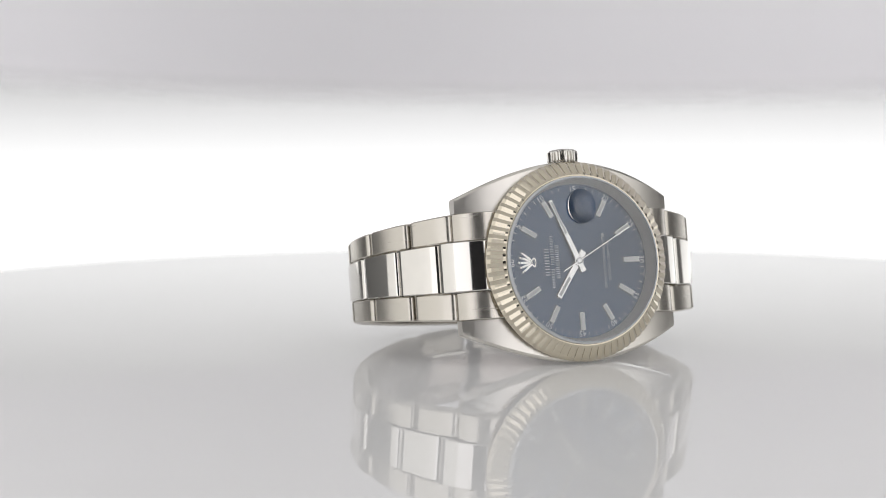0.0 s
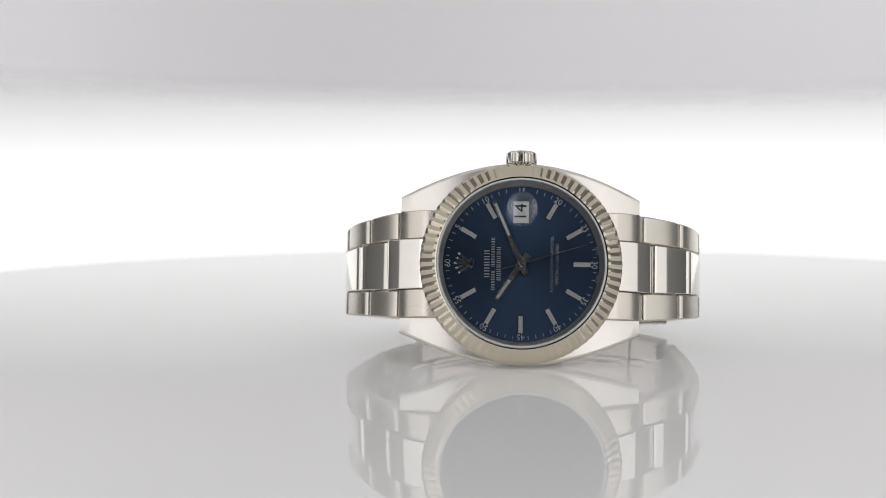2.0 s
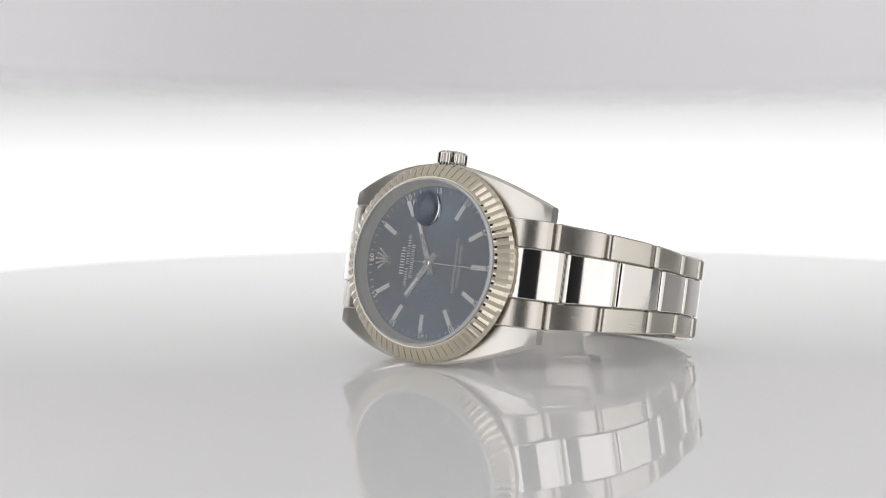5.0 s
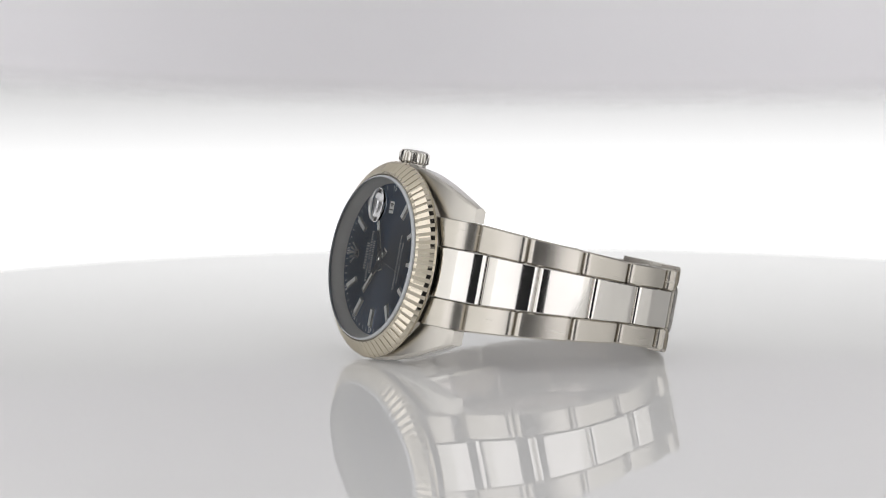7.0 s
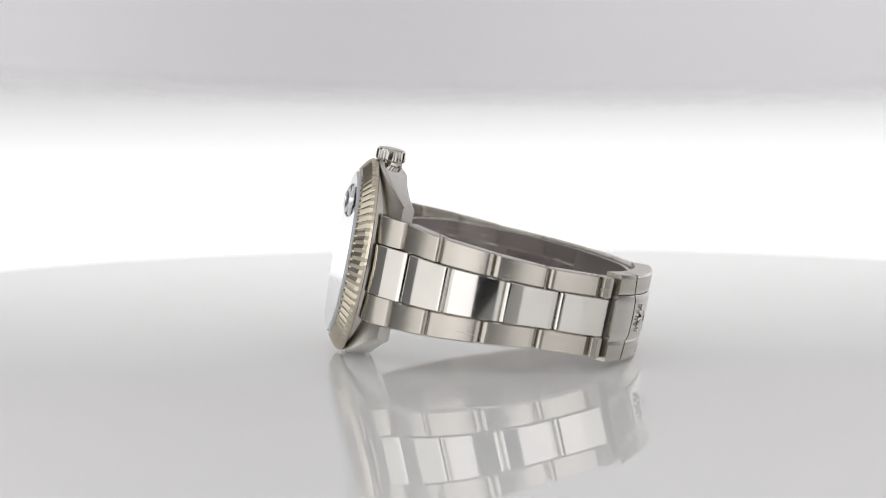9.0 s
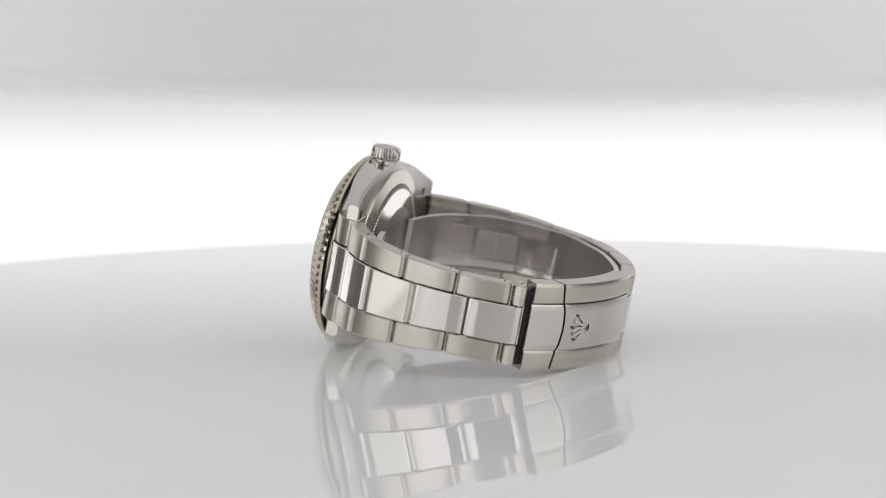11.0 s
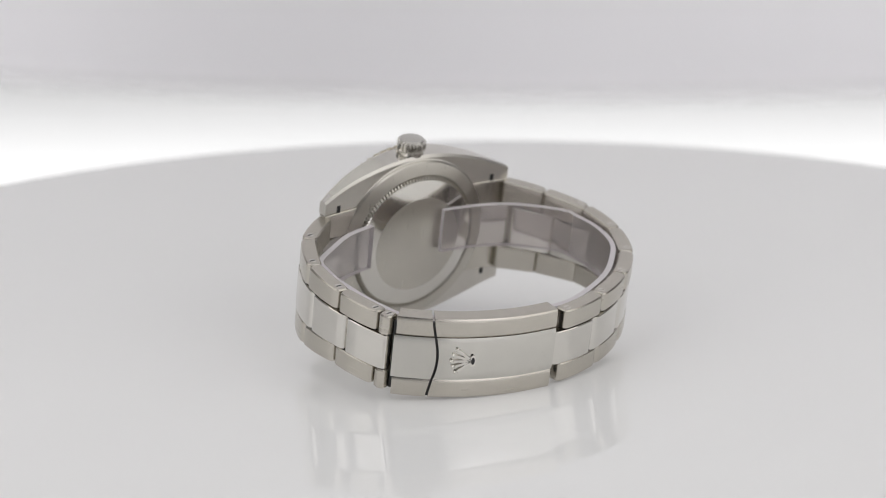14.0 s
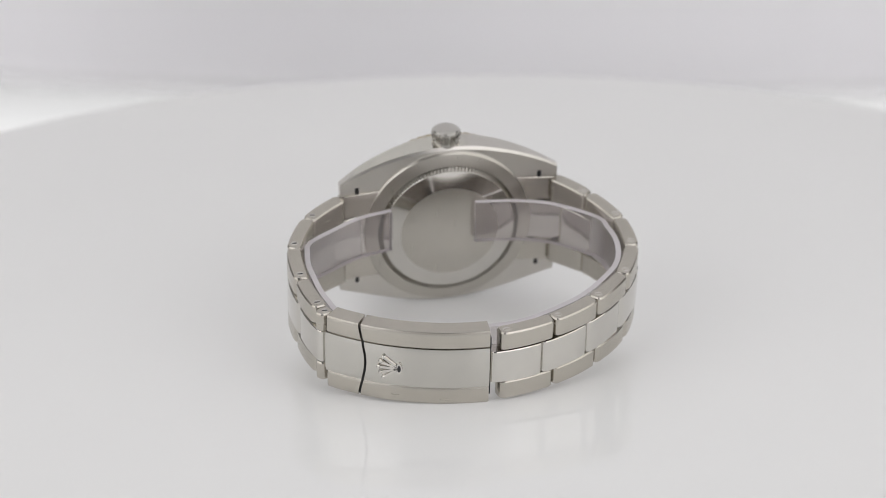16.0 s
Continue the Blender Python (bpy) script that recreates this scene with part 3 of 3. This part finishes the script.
def build_end_links(watch):
    """The fixed end pieces between the lugs; their polished middles reach over the first joint."""
    side = [(14.6, -1.9), (18.0, -2.05), (19.2, -2.45), (20.4, -3.05), (21.5, -3.8), (22.5, -4.7), (23.2, -5.6), (23.6, -6.4), (23.5, -7.6), (22.4, -7.9), (14.6, -6.95)]
    middle = [(14.6, -1.65), (18.4, -1.85), (20.0, -2.4), (21.5, -3.2), (22.9, -4.3), (24.2, -5.5), (25.3, -6.7), (25.9, -7.6), (26.0, -8.3), (25.3, -9.3), (23.5, -8.9), (18.4, -7.0), (14.6, -6.95)]
    for s in (1, -1):
        for x0, x1, prof, mat, name in ((-10.4, -4.95, side, BRUSHED, "end_link"), (-4.85, 4.85, middle, POLISHED, "end_link_middle"), (4.95, 10.4, side, BRUSHED, "end_link")):
            bm = bmesh.new()
            prism(bm, [(s * y, z) for y, z in prof], x0, x1, 0.15)
            part(name, bm, mat, watch, angle=28)


def build_clasp(watch):
    """Folding clasp: a short end piece and a long cover, each with a raised polished middle."""
    a, c = run_at((-33.4, -48.0)), run_at((-2.9, -59.5))
    b = run_at((-26.9, -52.7))
    hw, mid = 8.5, 4.5

    def shell(s0, s1, x0, x1, thick, lift, steps, wave0=0.0, wave1=0.0, mat=BRUSHED, name="clasp_side", chamfer=0.25, label=""):
        bm = bmesh.new()
        rows = []
        nx = 10
        for k in range(steps + 1):
            row_t, row_b = [], []
            for i in range(nx + 1):
                x = x0 + (x1 - x0) * i / nx
                sa = s0 + wave0 * math.cos(x / hw * math.pi / 1.1)
                sb = s1 + wave1 * math.cos(x / hw * math.pi / 1.1)
                p, nr = on_line(sa + (sb - sa) * k / steps)
                e = min(x - x0, x1 - x, )
                rnd = chamfer * max(0.0, 1 - e / 0.5)
                q = p + nr * (lift - rnd)
                g = p - nr * thick
                row_t.append(bm.verts.new((x + 0.5, q.x, q.y)))
                row_b.append(bm.verts.new((x + 0.5, g.x, g.y)))
            rows.append((row_t, row_b))
        for (t0, b0), (t1, b1) in zip(rows, rows[1:]):
            for i in range(nx):
                bm.faces.new((t0[i], t0[i + 1], t1[i + 1], t1[i]))
                bm.faces.new((b0[i + 1], b0[i], b1[i], b1[i + 1]))
            bm.faces.new((t0[0], t1[0], b1[0], b0[0]))
            bm.faces.new((t0[-1], b0[-1], b1[-1], t1[-1]))
        for (t, u), flip in ((rows[0], 0), (rows[-1], 1)):
            for i in range(nx):
                bm.faces.new((t[i], u[i], u[i + 1], t[i + 1]))
        return part(name, bm, mat, watch, label, angle=32)
    for s0, s1, w0, w1, steps, kind in ((a + 0.4, b - 0.26, 0, 0.7, 8, "clasp_catch"), (b + 0.26, c, 0.7, 0, 24, "clasp_cover")):
        for x0, x1 in ((mid + 0.08, hw), (-hw, -mid - 0.08)):
            shell(s0, s1, x0, x1, 3.6, 0.1, steps, w0, w1, BRUSHED, kind + "_side")
        shell(s0 - (0.3 if kind == "clasp_catch" else 0), s1, -mid, mid, 2.4, 0.35, steps, w0, w1, POLISHED_CLASP, kind + "_middle", label="polished raised middle of the clasp")
    # emblem in relief, its foot towards 12
    s = run_at((-21.7, -55.4))
    p, nr = on_line(s)
    q, _ = on_line(s + 0.5)
    w = (q - p).normalized()
    m = Matrix(((1, 0, 0, 0.35), (0, -w.x, nr.x, p.x + nr.x * 0.3), (0, -w.y, nr.y, p.y + nr.y * 0.3), (0, 0, 0, 1)))
    bm = bmesh.new()
    emblem(bm, (0, 0, 0), 1.5, 0.42)
    bmesh.ops.transform(bm, matrix=m, verts=bm.verts)
    crest = part("clasp_emblem", bm, POLISHED, watch, "raised crown-shaped emblem")
    bm = bmesh.new()
    ring = lathe(bm, [(0.55, 0.1), (0.55, 0.36), (0.2, 0.38)], 20)
    cap(bm, list(reversed(ring[-1])))
    bmesh.ops.transform(bm, matrix=m @ Matrix.Translation((0, -1.25 * 1.5, 0)) @ Matrix.Diagonal((1.3, 0.65, 1, 1)), verts=bm.verts)
    part("emblem_foot", bm, DARK, crest, "dark oval in the emblem's foot")
    # near-black fillers under the clasp's end and joints stand in for shade there
    bm = bmesh.new()
    prism(bm, link_outline(b - 1.2, b + 1.2, 1.4, 0.0, -0.35, 0.2, 0.5), -hw + 0.6, hw - 0.6, 0.1)
    part("clasp_joint_shade", bm, DARK, watch)
    bm = bmesh.new()
    prism(bm, link_outline(a - 0.3, a + 1.6, 1.8, 0.0, -1.2, 0.2, 0.4), -hw + 1.2, hw - 1.2, 0.1)
    part("clasp_slot_shade", bm, DARK, watch)
    bm = bmesh.new()
    prism(bm, link_outline(c - 3.0, c + 0.5, 2.4, 0.0, -0.9, 0.2, 0.5), -6.8, 6.8, 0.1)
    part("clasp_end_shade", bm, DARK, watch)


def build_plastic(watch):
    """The clear strip bent inside the bracelet, its ends free against the case back."""
    total = RUN[-1]
    pts = [(-13.0, -10.3), (-20.0, -12.0), (-26.2, -15.6)]
    for k in range(27):
        s = 17.0 + (total - 33.0) * k / 26
        p, nr = on_line(s)
        q = p - nr * 4.2
        pts.append((q.x, q.y))
    pts += [(21.6, -14.2), (14.0, -11.3), (5.2, -10.1)]
    line = spline(pts, 3)
    bm = bmesh.new()
    rows = []
    for i, p in enumerate(line):
        w = (line[min(i + 1, len(line) - 1)] - line[max(i - 1, 0)]).normalized()
        nr = Vector((-w.y, w.x))
        rows.append([bm.verts.new((x, p.x + nr.x * d, p.y + nr.y * d)) for x, d in ((7.5, 0.55), (7.5, -0.55), (-2.2, -0.55), (-2.2, 0.55))])
    for a, b in zip(rows, rows[1:]):
        for k in range(4):
            f = bm.faces.new((a[k], a[(k + 1) % 4], b[(k + 1) % 4], b[k]))
            f.material_index = 1 if k in (0, 2) else 0
    f0 = bm.faces.new(rows[0])
    f1 = bm.faces.new(list(reversed(rows[-1])))
    f0.material_index = f1.material_index = 1
    part("inner_strip", bm, [PLASTIC, PLASTIC_EDGE], watch, "clear plastic strip", angle=40)


POLISHED_CLASP = metal("polished_clasp_steel", (0.62, 0.605, 0.565), 0.16, 0.03)
WATCH = new("wristwatch")
build_case(WATCH)
build_bezel(WATCH)
build_dial(WATCH)
HOUR, MINUTE, SECOND = build_hands(WATCH)
build_crystal(WATCH)
build_crown(WATCH)
build_back(WATCH)
build_end_links(WATCH)
build_bracelet(WATCH)
build_clasp(WATCH)
build_plastic(WATCH)
tagged(WATCH, "steel wristwatch with blue dial and fluted bezel lying on its side", "wristwatch")

# ======================= what moves =======================


def motions():
    times = [k * 0.5 for k in range(33)]
    walk(TURNTABLE, [(t, table_pose(t)) for t in times])
    walk(WATCH, [(t, table_pose(t) @ LYING) for t in times])
    walk(HOUR, [(0, pose(0, 0, 0, 0, 0, -304.5)), (16, pose(0, 0, 0, 0, 0, -304.6))])
    walk(MINUTE, [(0, pose(0, 0, 0, 0, 0, -66.0)), (16, pose(0, 0, 0, 0, 0, -67.6))])
    walk(SECOND, [(t, pose(0, 0, 0, 0, 0, -(151.0 + 6 * t))) for t in (0, 4, 8, 12, 16)])


motions()
